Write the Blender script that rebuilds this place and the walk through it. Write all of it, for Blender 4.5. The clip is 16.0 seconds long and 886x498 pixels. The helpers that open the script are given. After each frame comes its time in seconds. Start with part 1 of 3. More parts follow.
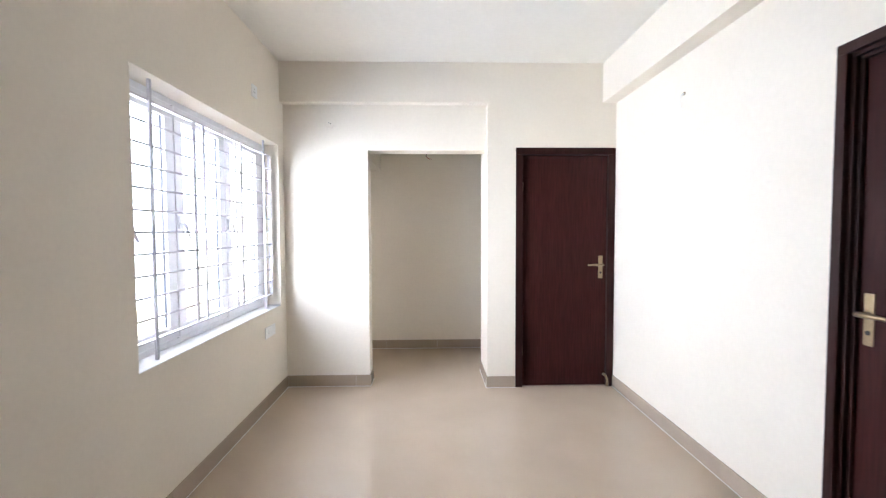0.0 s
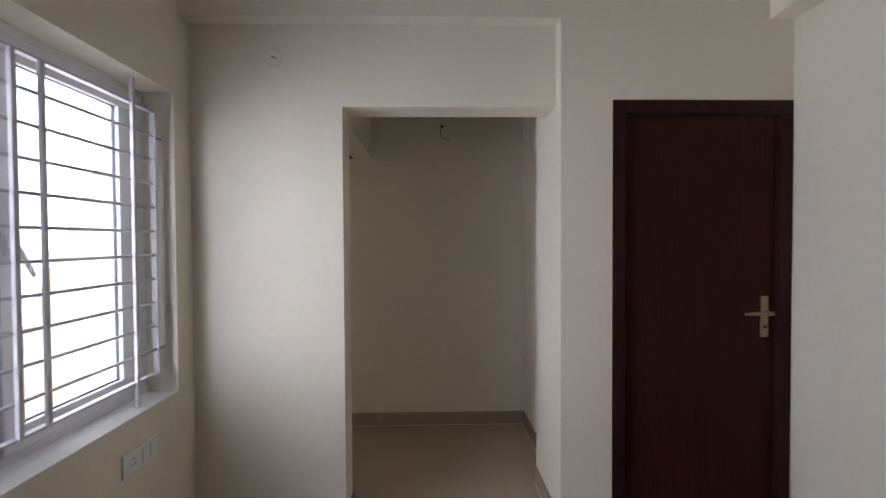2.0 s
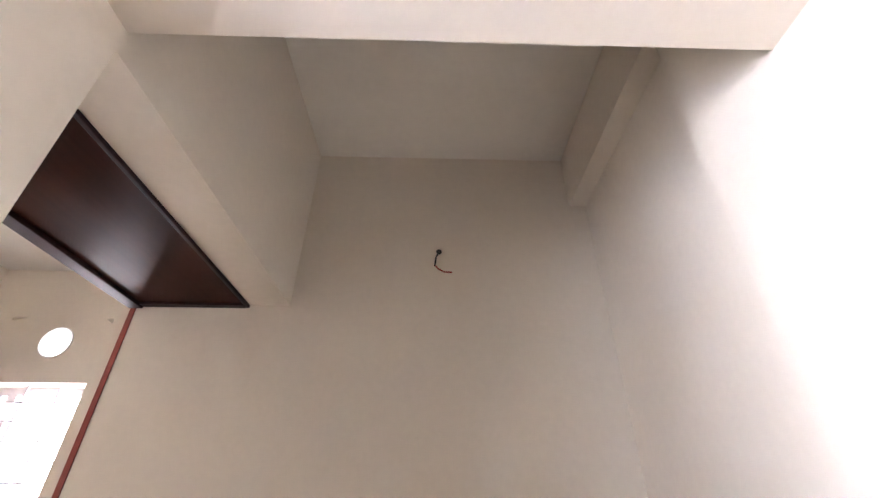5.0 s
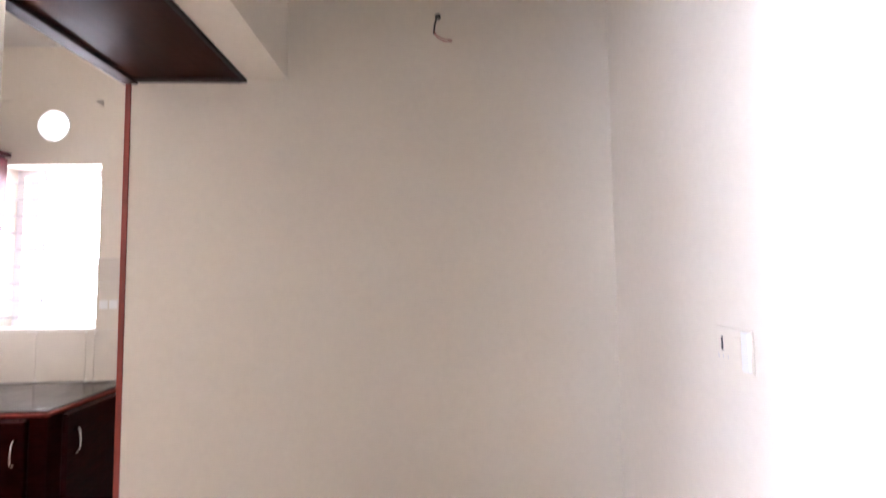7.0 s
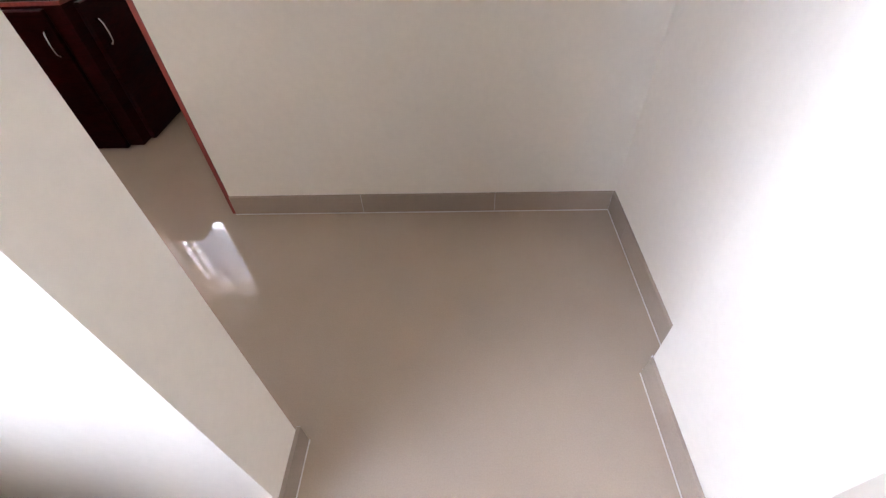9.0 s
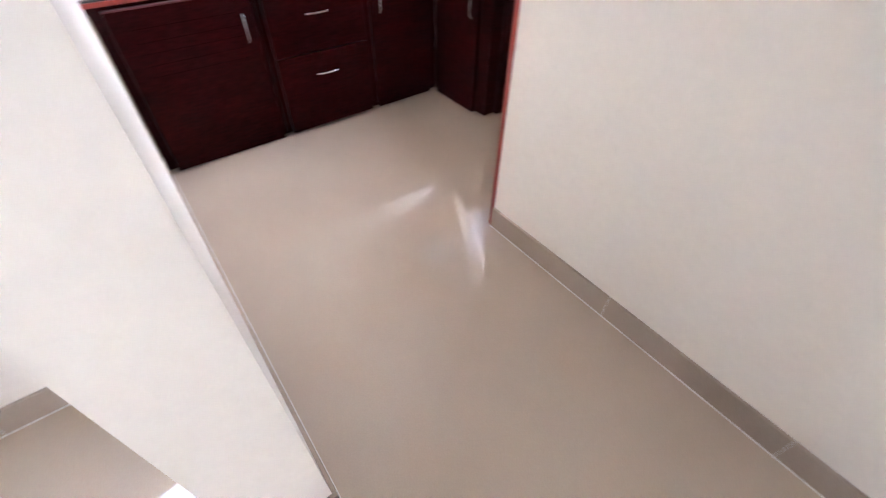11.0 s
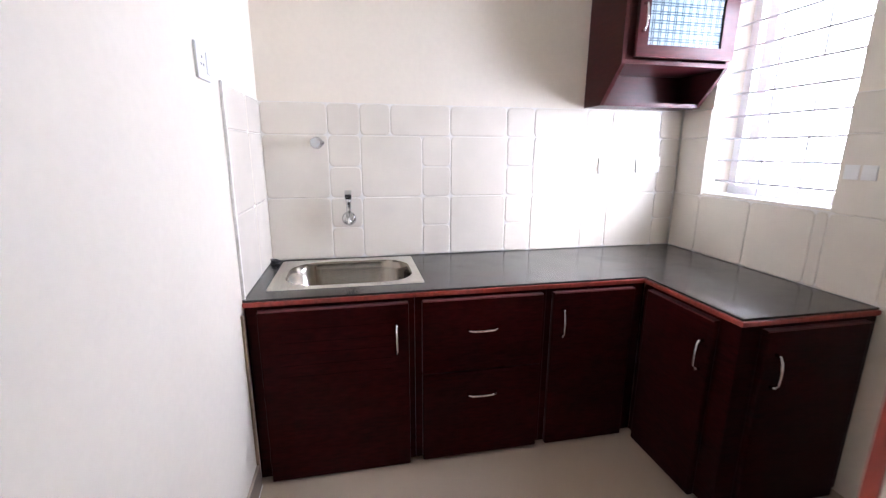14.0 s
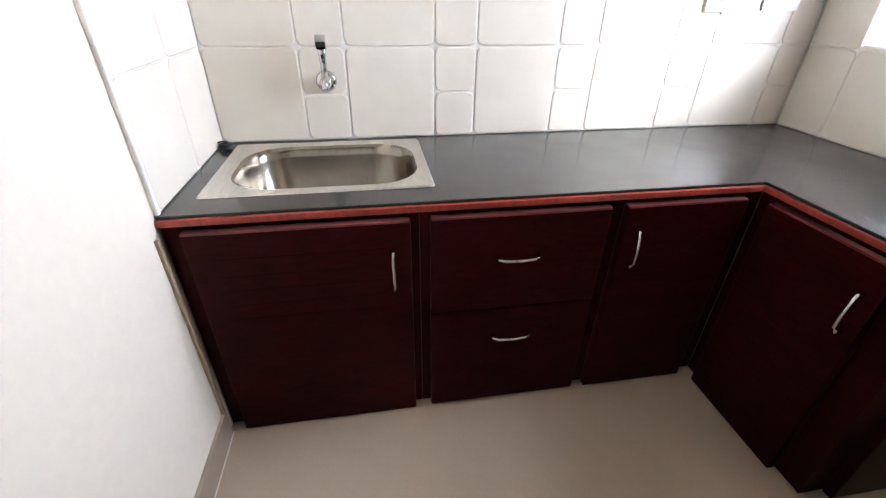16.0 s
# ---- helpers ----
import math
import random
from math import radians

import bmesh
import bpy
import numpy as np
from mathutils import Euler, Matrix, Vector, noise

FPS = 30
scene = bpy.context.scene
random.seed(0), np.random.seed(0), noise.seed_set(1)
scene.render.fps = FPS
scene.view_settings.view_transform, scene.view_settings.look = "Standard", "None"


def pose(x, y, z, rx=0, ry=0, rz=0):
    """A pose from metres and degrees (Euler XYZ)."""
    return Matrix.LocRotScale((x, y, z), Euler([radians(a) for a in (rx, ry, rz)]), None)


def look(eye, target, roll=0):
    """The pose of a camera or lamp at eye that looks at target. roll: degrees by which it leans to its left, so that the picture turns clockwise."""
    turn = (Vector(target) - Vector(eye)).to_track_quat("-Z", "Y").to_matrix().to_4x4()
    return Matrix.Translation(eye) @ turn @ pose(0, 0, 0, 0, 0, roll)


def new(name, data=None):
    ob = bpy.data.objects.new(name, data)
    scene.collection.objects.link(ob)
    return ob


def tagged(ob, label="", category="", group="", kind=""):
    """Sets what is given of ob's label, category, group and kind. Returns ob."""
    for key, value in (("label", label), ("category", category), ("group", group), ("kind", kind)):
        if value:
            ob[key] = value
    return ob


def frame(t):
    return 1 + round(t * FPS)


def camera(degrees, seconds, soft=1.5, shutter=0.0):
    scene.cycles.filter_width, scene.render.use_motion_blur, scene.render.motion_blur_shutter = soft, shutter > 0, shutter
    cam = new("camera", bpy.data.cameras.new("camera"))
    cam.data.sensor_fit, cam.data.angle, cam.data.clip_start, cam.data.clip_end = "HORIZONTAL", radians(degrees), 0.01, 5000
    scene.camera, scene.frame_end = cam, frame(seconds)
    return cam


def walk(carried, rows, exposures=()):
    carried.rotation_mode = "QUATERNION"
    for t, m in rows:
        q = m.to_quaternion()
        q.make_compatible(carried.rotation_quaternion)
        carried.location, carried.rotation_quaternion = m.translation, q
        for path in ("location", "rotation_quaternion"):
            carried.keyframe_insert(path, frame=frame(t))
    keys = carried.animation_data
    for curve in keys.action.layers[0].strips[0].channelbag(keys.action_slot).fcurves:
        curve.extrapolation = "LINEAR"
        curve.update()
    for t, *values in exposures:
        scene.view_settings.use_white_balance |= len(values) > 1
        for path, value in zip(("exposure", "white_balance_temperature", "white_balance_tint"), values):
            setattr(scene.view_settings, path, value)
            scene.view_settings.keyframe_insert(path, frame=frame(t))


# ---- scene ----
# ---------------------------------------------------------------- camera
cam = camera(92.2, 16.0, soft=1.3, shutter=0.3)

# seconds, eye x, y, z, heading, pitch, lean (degrees)
PATH = (
    (0.0, 1.292, -3.699, 1.381, -1.46, -2.41, -0.20),
    (0.5, 1.252, -3.267, 1.403, -1.52, -2.61, -0.20),
    (1.0, 1.232, -2.853, 1.399, -1.55, -2.38, -0.20),
    (1.5, 1.227, -2.437, 1.419, -1.38, -1.38, -0.20),
    (2.0, 1.163, -2.009, 1.438, -1.43, -1.15, -0.30),
    (2.5, 1.160, -1.579, 1.426, -1.46, -0.40, -0.40),
    (3.0, 1.163, -1.171, 1.429, -1.15, 0.66, -0.20),
    (3.5, 1.177, -0.807, 1.407, -1.03, 2.44, -0.10),
    (4.0, 1.226, -0.509, 1.439, -1.32, 11.95, -0.10),
    (4.2, 1.233, -0.410, 1.436, -1.09, 18.56, 0.13),
    (6.3, 1.186, -0.065, 1.458, -1.90, 35.52, 0.50),
    (6.5, 1.182, -0.105, 1.450, -2.39, 26.03, -0.40),
    (7.0, 1.197, -0.220, 1.376, -2.07, 3.32, -0.70),
    (7.5, 1.182, -0.259, 1.308, -1.54, -17.85, -0.80),
    (8.0, 1.176, -0.260, 1.255, -0.71, -35.70, -1.00),
    (8.2, 1.186, -0.259, 1.260, 0.30, -39.99, -1.56),
    (10.3, 1.172, 0.089, 1.278, 14.70, -47.27, -0.37),
    (10.5, 1.196, 0.153, 1.249, 24.66, -46.06, -1.70),
    (11.0, 1.126, 0.272, 1.246, 52.26, -45.16, 1.10),
    (11.5, 1.085, 0.459, 1.263, 70.23, -44.70, 1.10),
    (12.0, 1.053, 0.577, 1.286, 72.11, -38.20, 0.40),
    (12.5, 1.030, 0.611, 1.355, 73.39, -25.50, -0.10),
    (13.0, 0.958, 0.641, 1.380, 74.32, -15.84, -0.10),
    (13.5, 0.726, 0.636, 1.344, 74.70, -13.86, 0.20),
    (14.0, 0.482, 0.670, 1.288, 78.39, -13.15, 0.30),
    (14.5, 0.238, 0.719, 1.241, 80.10, -15.75, 0.60),
    (15.0, 0.032, 0.741, 1.189, 80.65, -23.96, 0.70),
    (15.5, -0.077, 0.768, 1.193, 80.55, -30.50, 0.90),
    (16.0, -0.090, 0.774, 1.216, 80.35, -31.17, 0.80),
)


def gaze(x, y, z, yaw, pitch, lean):
    a, b = radians(yaw), radians(pitch)
    ahead = Vector((-math.sin(a) * math.cos(b), math.cos(a) * math.cos(b), math.sin(b)))
    return look((x, y, z), Vector((x, y, z)) + ahead, lean)


walk(cam, [(r[0], gaze(*r[1:])) for r in PATH],
     exposures=((0.0, 0.50, 6050, 10), (0.5, 0.12, 6050, 8), (1.0, -0.72, 6050, 8), (1.5, -1.20, 6330, 11), (2.0, -1.37, 6380, 12), (2.5, -1.08, 6220, 8), (3.0, -0.45, 6150, 8),
                (3.5, -0.08, 6180, 8), (4.0, 0.10, 6250, 11), (6.5, 0.85, 6380, 28), (7.0, 0.70, 6050, 21), (7.5, 0.50, 5950, 22), (8.0, 0.44, 5900, 18), (10.5, 1.15, 5580, 16), (11.0, 1.32, 5400, 16),
                (11.5, 1.12, 5430, 14), (12.0, 0.95, 5580, 17), (12.5, 0.86, 5650, 16), (13.0, 0.82, 5620, 15), (13.5, 0.62, 5640, 16), (14.0, 0.36, 5640, 15), (14.5, -0.08, 5640, 13),
                (15.0, 0.08, 5670, 12), (15.5, 0.42, 5700, 9), (16.0, 0.48, 5700, 9)))

# ---------------------------------------------------------------- light
SUN_DIR = Vector((-0.7, -1.0, -0.86))
world = bpy.data.worlds.new("sky")
scene.world = world
world.use_nodes = True
wn = world.node_tree
sky = wn.nodes.new("ShaderNodeTexSky")
sky.sky_type = "NISHITA"
sky.sun_disc = False
sky.sun_elevation = math.atan2(0.86, 1.22)
sky.sun_rotation = math.atan2(0.7, 1.0)
sky.dust_density = 5.0
wn.links.new(sky.outputs[0], wn.nodes["Background"].inputs[0])
wn.nodes["Background"].inputs[1].default_value = 0.15

sun = new("sun", bpy.data.lights.new("sun", "SUN"))
sun.data.energy = 5.0
sun.data.angle = radians(8)
sun.data.color = (1.0, 0.965, 0.91)
sun.matrix_world = look((0, 0, 8), Vector((0, 0, 8)) + SUN_DIR)


def window_lamp(name, at, to, w, h, watts, color=(1, 1, 1), spread=180):
    d = bpy.data.lights.new(name, "AREA")
    d.shape, d.size, d.size_y, d.energy, d.color, d.spread = "RECTANGLE", w, h, watts, color, radians(spread)
    ob = new(name, d)
    ob.matrix_world = look(at, to)
    return ob


window_lamp("daylight_bedroom", (-0.50, -0.93, 1.60), (0.8, -0.93, 1.00), 1.92, 1.7, 118, (0.71, 0.805, 1.0), 178)
window_lamp("daylight_kitchen", (-1.128, 2.70, 1.57), (-1.75, 0.1, 1.30), 0.62, 0.98, 25, (0.93, 0.93, 1.0), 120)


# ---------------------------------------------------------------- materials
def material(name, color, rough=0.5, metal=0.0, grain=0.0, scale=30.0, bump=0.0, bump_scale=120.0, stain=0.0, stain_scale=1.5, spec=0.5, coat=0.0, stretch=(1, 1, 1), vary=0.0, rough_to=0.0, rough_scale=3.0):
    m = bpy.data.materials.new(name)
    m.use_nodes = True
    nt = m.node_tree
    b = nt.nodes["Principled BSDF"]
    b.inputs["Roughness"].default_value = rough
    b.inputs["Metallic"].default_value = metal
    b.inputs["Specular IOR Level"].default_value = spec
    b.inputs["Coat Weight"].default_value = coat
    b.inputs["Coat Roughness"].default_value = 0.08
    co = nt.nodes.new("ShaderNodeTexCoord")
    mp = nt.nodes.new("ShaderNodeMapping")
    mp.inputs["Scale"].default_value = stretch
    geo = nt.nodes.new("ShaderNodeNewGeometry")
    nt.links.new(geo.outputs["Position"], mp.inputs["Vector"])
    last = None

    def blend(fac_out, amount, prev):
        mix = nt.nodes.new("ShaderNodeMix")
        mix.data_type, mix.blend_type = "RGBA", "MULTIPLY"
        mix.inputs["Factor"].default_value = 1.0
        ramp = nt.nodes.new("ShaderNodeMapRange")
        ramp.inputs["From Min"].default_value, ramp.inputs["From Max"].default_value = 0.3, 0.7
        ramp.inputs["To Min"].default_value, ramp.inputs["To Max"].default_value = 1 - amount, 1 + amount * 0.5
        nt.links.new(fac_out, ramp.inputs["Value"])
        if prev is None:
            mix.inputs["A"].default_value = (*color, 1)
        else:
            nt.links.new(prev, mix.inputs["A"])
        nt.links.new(ramp.outputs[0], mix.inputs["B"])
        return mix.outputs["Result"]

    for amount, sc, det in ((grain, scale, 4), (stain, stain_scale, 3)):
        if amount:
            n = nt.nodes.new("ShaderNodeTexNoise")
            n.inputs["Scale"].default_value, n.inputs["Detail"].default_value = sc, det
            nt.links.new(mp.outputs[0], n.inputs["Vector"])
            last = blend(n.outputs["Fac"], amount, last)
    if vary:
        info = nt.nodes.new("ShaderNodeObjectInfo")
        last = blend(info.outputs["Random"], vary, last)
    if last is None:
        b.inputs["Base Color"].default_value = (*color, 1)
    else:
        nt.links.new(last, b.inputs["Base Color"])
    if rough_to:
        n = nt.nodes.new("ShaderNodeTexNoise")
        n.inputs["Scale"].default_value, n.inputs["Detail"].default_value = rough_scale, 6
        nt.links.new(geo.outputs["Position"], n.inputs["Vector"])
        mr = nt.nodes.new("ShaderNodeMapRange")
        mr.inputs["From Min"].default_value, mr.inputs["From Max"].default_value = 0.35, 0.7
        mr.inputs["To Min"].default_value, mr.inputs["To Max"].default_value = rough, rough_to
        nt.links.new(n.outputs["Fac"], mr.inputs["Value"])
        nt.links.new(mr.outputs[0], b.inputs["Roughness"])
    if bump:
        n = nt.nodes.new("ShaderNodeTexNoise")
        n.inputs["Scale"].default_value, n.inputs["Detail"].default_value = bump_scale, 5
        nt.links.new(mp.outputs[0], n.inputs["Vector"])
        bp = nt.nodes.new("ShaderNodeBump")
        bp.inputs["Strength"].default_value, bp.inputs["Distance"].default_value = bump, 0.002
        nt.links.new(n.outputs["Fac"], bp.inputs["Height"])
        nt.links.new(bp.outputs[0], b.inputs["Normal"])
    return m


paint = material("wall_paint", (0.82, 0.75, 0.64), 0.6, grain=0.02, scale=40, bump=0.12, bump_scale=90, stain=0.03, stain_scale=1.3, spec=0.3)
ceiling_paint = material("ceiling_paint", (0.83, 0.795, 0.715), 0.7, grain=0.02, scale=30, bump=0.1, stain=0.02, spec=0.2)
floor_tile = material("floor_tile", (0.48, 0.382, 0.285), 0.018, rough_to=0.035, rough_scale=2.5, grain=0.05, scale=220, stain=0.05, stain_scale=2.2, spec=0.5)
skirting = material("skirting_tile", (0.44, 0.352, 0.27), 0.25, grain=0.06, scale=200, stain=0.04, stain_scale=4, vary=0.04)
grout = material("grout", (0.72, 0.68, 0.62), 0.8, grain=0.1, scale=80)
door_wood = material("door_laminate", (0.040, 0.0095, 0.0085), 0.45, spec=0.12, grain=0.35, scale=26, stretch=(4, 4, 0.22), bump=0.05, bump_scale=60, stain=0.12, stain_scale=3)
frame_wood = material("door_frame_wood", (0.033, 0.0105, 0.009), 0.42, spec=0.15, grain=0.3, scale=26, stretch=(4, 4, 0.22), bump=0.05, stain=0.1, stain_scale=3)
cab_wood = material("cabinet_mahogany", (0.026, 0.0023, 0.0025), 0.33, grain=0.35, scale=20, stretch=(1, 1, 5), bump=0.06, bump_scale=50, stain=0.2, stain_scale=4, spec=0.045)
cab_wall_wood = material("wall_cabinet_mahogany", (0.050, 0.0075, 0.0085), 0.28, grain=0.3, scale=20, stretch=(1, 1, 4), bump=0.05, bump_scale=50, stain=0.15, stain_scale=4, spec=0.3)
# cabinet wood with the light caught on top edges put into its colour
lit_edge_wood = material("varnished_edge_caught_light", (0.13, 0.035, 0.035), 0.3, grain=0.3, scale=30, stretch=(2, 2, 0.4), stain=0.15, stain_scale=6, spec=0.5)
groove_dark = material("groove_shadow_line", (0.008, 0.001, 0.001), 0.9, grain=0.2, scale=40, spec=0.0)
filler_tan = material("tan_filler", (0.33, 0.25, 0.16), 0.7, grain=0.2, scale=60, stain=0.2, stain_scale=8)
cab_dark = material("cabinet_inside", (0.012, 0.004, 0.004), 0.7, grain=0.2, scale=20, spec=0.04)
red_edge = material("red_wood_edging", (0.30, 0.042, 0.026), 0.4, grain=0.3, scale=30, stretch=(2, 2, 0.4), stain=0.2, stain_scale=6)
soffit_wood = material("soffit_veneer", (0.046, 0.0145, 0.0095), 0.26, spec=0.035, grain=0.12, scale=18, stretch=(4, 0.4, 1), stain=0.1, stain_scale=3)
granite = material("black_granite", (0.046, 0.045, 0.042), 0.12, rough_to=0.26, rough_scale=9, grain=0.5, scale=260, stain=0.25, stain_scale=5, spec=0.6)
tile_glaze = material("wall_tile_glaze", (0.76, 0.70, 0.605), 0.06, grain=0.03, scale=9, stain=0.06, stain_scale=3, vary=0.02, bump=0.05, bump_scale=14)
tile_joint = material("tile_joint", (0.80, 0.77, 0.72), 0.8, grain=0.1, scale=60)
# sink steel in two tones: the bowl's dark reflections are in its colour
steel = material("brushed_steel_dark_reflection", (0.30, 0.27, 0.225), 0.17, metal=1.0, grain=0.08, scale=60, stretch=(1, 8, 1), bump=0.04, stain=0.12, stain_scale=9)
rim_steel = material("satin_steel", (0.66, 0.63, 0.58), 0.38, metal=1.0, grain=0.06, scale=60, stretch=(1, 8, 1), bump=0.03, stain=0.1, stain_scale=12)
chrome = material("chrome", (0.58, 0.58, 0.58), 0.08, metal=1.0)
brass = material("antique_brass", (0.36, 0.28, 0.17), 0.32, metal=1.0, grain=0.15, scale=80)
upvc = material("white_window_frame", (0.84, 0.84, 0.86), 0.35, grain=0.02, scale=40)
gasket = material("grey_gasket", (0.11, 0.12, 0.15), 0.6, grain=0.2)
grille_paint = material("grille_paint", (0.62, 0.60, 0.645), 0.4, grain=0.06, scale=80)
plastic = material("white_switch_plastic", (0.82, 0.82, 0.80), 0.3, grain=0.01)
slot_dark = material("dark_slot", (0.03, 0.03, 0.03), 0.6, grain=0.1)
wire_black = material("black_cable", (0.02, 0.02, 0.02), 0.5, grain=0.1)
wire_red = material("red_cable", (0.35, 0.03, 0.02), 0.5, grain=0.1)
stone_sill = material("painted_sill", (0.80, 0.79, 0.77), 0.5, grain=0.03, stain=0.05, stain_scale=6, bump=0.1)
ground_mat = material("ground_soil", (0.25, 0.22, 0.18), 0.9, grain=0.3, scale=4, stain=0.2, stain_scale=0.2)

glass = bpy.data.materials.new("clear_glass")
glass.use_nodes = True
gb = glass.node_tree.nodes["Principled BSDF"]
gb.inputs["Transmission Weight"].default_value = 1.0
gb.inputs["Roughness"].default_value = 0.0
gb.inputs["IOR"].default_value = 1.05


# ---------------------------------------------------------------- helpers
def box(x0, x1, y0, y1, z0, z1, bevel=0.0, bm=None):
    own = bm is None
    bm = bm or bmesh.new()
    made = bmesh.ops.create_cube(bm, size=1.0)["verts"]
    bmesh.ops.scale(bm, vec=(x1 - x0, y1 - y0, z1 - z0), verts=made)
    bmesh.ops.translate(bm, vec=((x0 + x1) / 2, (y0 + y1) / 2, (z0 + z1) / 2), verts=made)
    if bevel:
        edges = list({e for v in made for e in v.link_edges})
        bmesh.ops.bevel(bm, geom=edges, offset=bevel, segments=2, affect="EDGES", profile=0.6)
    return bm


def boxes(*list_of):
    bm = bmesh.new()
    for b in list_of:
        box(*b, bm=bm)
    return bm


def prism(profile, axis, a, b):
    """Extrudes a closed outline: axis 'x' takes (y, z) pairs, 'y' takes (x, z), 'z' takes (x, y)."""
    bm = bmesh.new()

    def at(p, s):
        return {"x": (s, p[0], p[1]), "y": (p[0], s, p[1]), "z": (p[0], p[1], s)}[axis]
    v0 = [bm.verts.new(at(p, a)) for p in profile]
    v1 = [bm.verts.new(at(p, b)) for p in profile]
    n = len(profile)
    bm.faces.new(v0)
    bm.faces.new(v1[::-1])
    for i in range(n):
        bm.faces.new((v0[i], v1[i], v1[(i + 1) % n], v0[(i + 1) % n]))
    bmesh.ops.recalc_face_normals(bm, faces=bm.faces[:])
    return bm


def tube(points, radius, sides=10, bm=None):
    """A round bar along a line of points."""
    bm = bm or bmesh.new()
    pts = [Vector(p) for p in points]
    rings = []
    for i, p in enumerate(pts):
        d = (pts[min(i + 1, len(pts) - 1)] - pts[max(i - 1, 0)]).normalized()
        u = d.orthogonal().normalized() if abs(d.z) > 0.9 else d.cross(Vector((0, 0, 1))).normalized()
        w = d.cross(u)
        r = radius[i] if isinstance(radius, (list, tuple)) else radius
        rings.append([bm.verts.new(p + r * (math.cos(2 * math.pi * k / sides) * u + math.sin(2 * math.pi * k / sides) * w)) for k in range(sides)])
    for a, b in zip(rings, rings[1:]):
        for k in range(sides):
            f = bm.faces.new((a[k], a[(k + 1) % sides], b[(k + 1) % sides], b[k]))
            f.smooth = True
    bm.faces.new(rings[0])
    bm.faces.new(rings[-1])
    bmesh.ops.recalc_face_normals(bm, faces=bm.faces[:])
    return bm


def finish(name, bm, mat):
    me = bpy.data.meshes.new(name)
    bm.to_mesh(me)
    bm.free()
    me.materials.append(mat)
    return new(name, me)


def part(name, bm, mat, parent, label=""):
    ob = finish(name, bm, mat)
    ob.parent = parent
    ob.matrix_parent_inverse = Matrix.Translation(-parent_origin(parent))
    return tagged(ob, label) if label else ob


def parent_origin(ob):
    """Where a thing's base stands; parts lie at the world's origin."""
    return Vector(ob.location)


def structure(name, bm, mat, label="", category=""):
    return tagged(finish(name, bm, mat), label, category or name.split("_")[0], kind="structure")


def thing(name, at, label, category, group=""):
    ob = new(name)
    ob.empty_display_size = 0.1
    ob.location = at
    return tagged(ob, label, category, group)


# ---------------------------------------------------------------- plan
RW = 2.893          # east wall of the bedroom
CEIL = 2.82
SOUTH = -5.2        # wall behind
RECESS, PIER = 0.082, 0.255
XL, XR, LINTEL = 0.73, 1.773, 2.089
BEAM = 2.482
JAMB_END, PASS_E = 0.48, 1.872
BACK = 1.295
KX, SX, SOFFIT = 0.147, 0.553, 2.079
KW, KN = -1.652, 2.454   # kitchen west wall, kitchen window wall
WT = 0.24           # outer wall thickness
WIN = (-1.813, -0.046, 0.754, 2.109)     # bedroom window y0 y1 z0 z1
KWIN = (-1.448, -0.81, 1.07, 2.075)      # kitchen window x0 x1 z0 z1
HOLE = (-1.105, 2.32, 0.10)              # round vent in the kitchen wall
DOOR = (2.020, 2.891, 2.10)              # bathroom door x0 x1 height
SIDE_DOOR = (-2.925, -2.030, 2.10)         # door in the east wall, y0 y1 height

# ---------------------------------------------------------------- structure
structure("floor", boxes((-1.9, 3.2, SOUTH - 0.2, 2.75, -0.12, 0.0)), floor_tile, "polished beige vitrified tile floor", "floor")
structure("ceiling", boxes((-1.9, 3.2, SOUTH - 0.2, 2.75, CEIL, CEIL + 0.12)), ceiling_paint, "plain white painted ceiling", "ceiling")
structure("wall_west", boxes((-WT, 0, SOUTH, WIN[0], 0, CEIL), (-WT, 0, WIN[1], RECESS, 0, CEIL),
                             (-WT, 0, WIN[0], WIN[1], 0, WIN[2]), (-WT, 0, WIN[0], WIN[1], WIN[3], CEIL)), paint,
          "cream painted bedroom wall with a deep window opening")
structure("wall_south", boxes((-WT, RW + 0.2, SOUTH - 0.2, SOUTH, 0, CEIL)), paint, "plain cream painted wall")
structure("wall_east", boxes((RW, RW + 0.2, SOUTH, SIDE_DOOR[0], 0, CEIL), (RW, RW + 0.2, SIDE_DOOR[1], 0.15, 0, CEIL),
                             (RW, RW + 0.2, SIDE_DOOR[0], SIDE_DOOR[1], SIDE_DOOR[2], CEIL)), paint, "cream painted wall with a doorway")
structure("beam_east", boxes((2.774, RW, SOUTH, 0, BEAM, CEIL)), paint, "cream painted ceiling beam along a wall", "beam")
# partition with the opening: piers, lintel, beam
structure("wall_partition", boxes((KW - WT, XL, RECESS, PIER, 0, BEAM), (XL, XR, RECESS, PIER, LINTEL, BEAM),
                                  (KW - WT, XR, 0, PIER, BEAM, CEIL)), paint, "cream painted partition wall with a plain opening")
structure("wall_door_side", boxes((XR, PASS_E, 0, JAMB_END, 0, CEIL), (PASS_E, DOOR[0], 0, 2.75, 0, CEIL),
                                  (DOOR[0], RW, 0, 0.15, DOOR[2], CEIL), (DOOR[0], RW, 0.15, 0.27, 0, CEIL)), paint,
          "cream painted wall beside the opening")
structure("beam_passage", boxes((1.80, PASS_E, JAMB_END, BACK, 2.56, CEIL)), paint, "cream painted beam below the ceiling", "beam")
structure("wall_north_passage", boxes((KX + 0.006, PASS_E, BACK, KN, 0, CEIL)), paint, "plain cream painted end wall")
structure("lintel_kitchen", boxes((KX, 0.700, PIER, BACK, SOFFIT, CEIL)), paint, "cream painted beam over the kitchen entry", "beam")
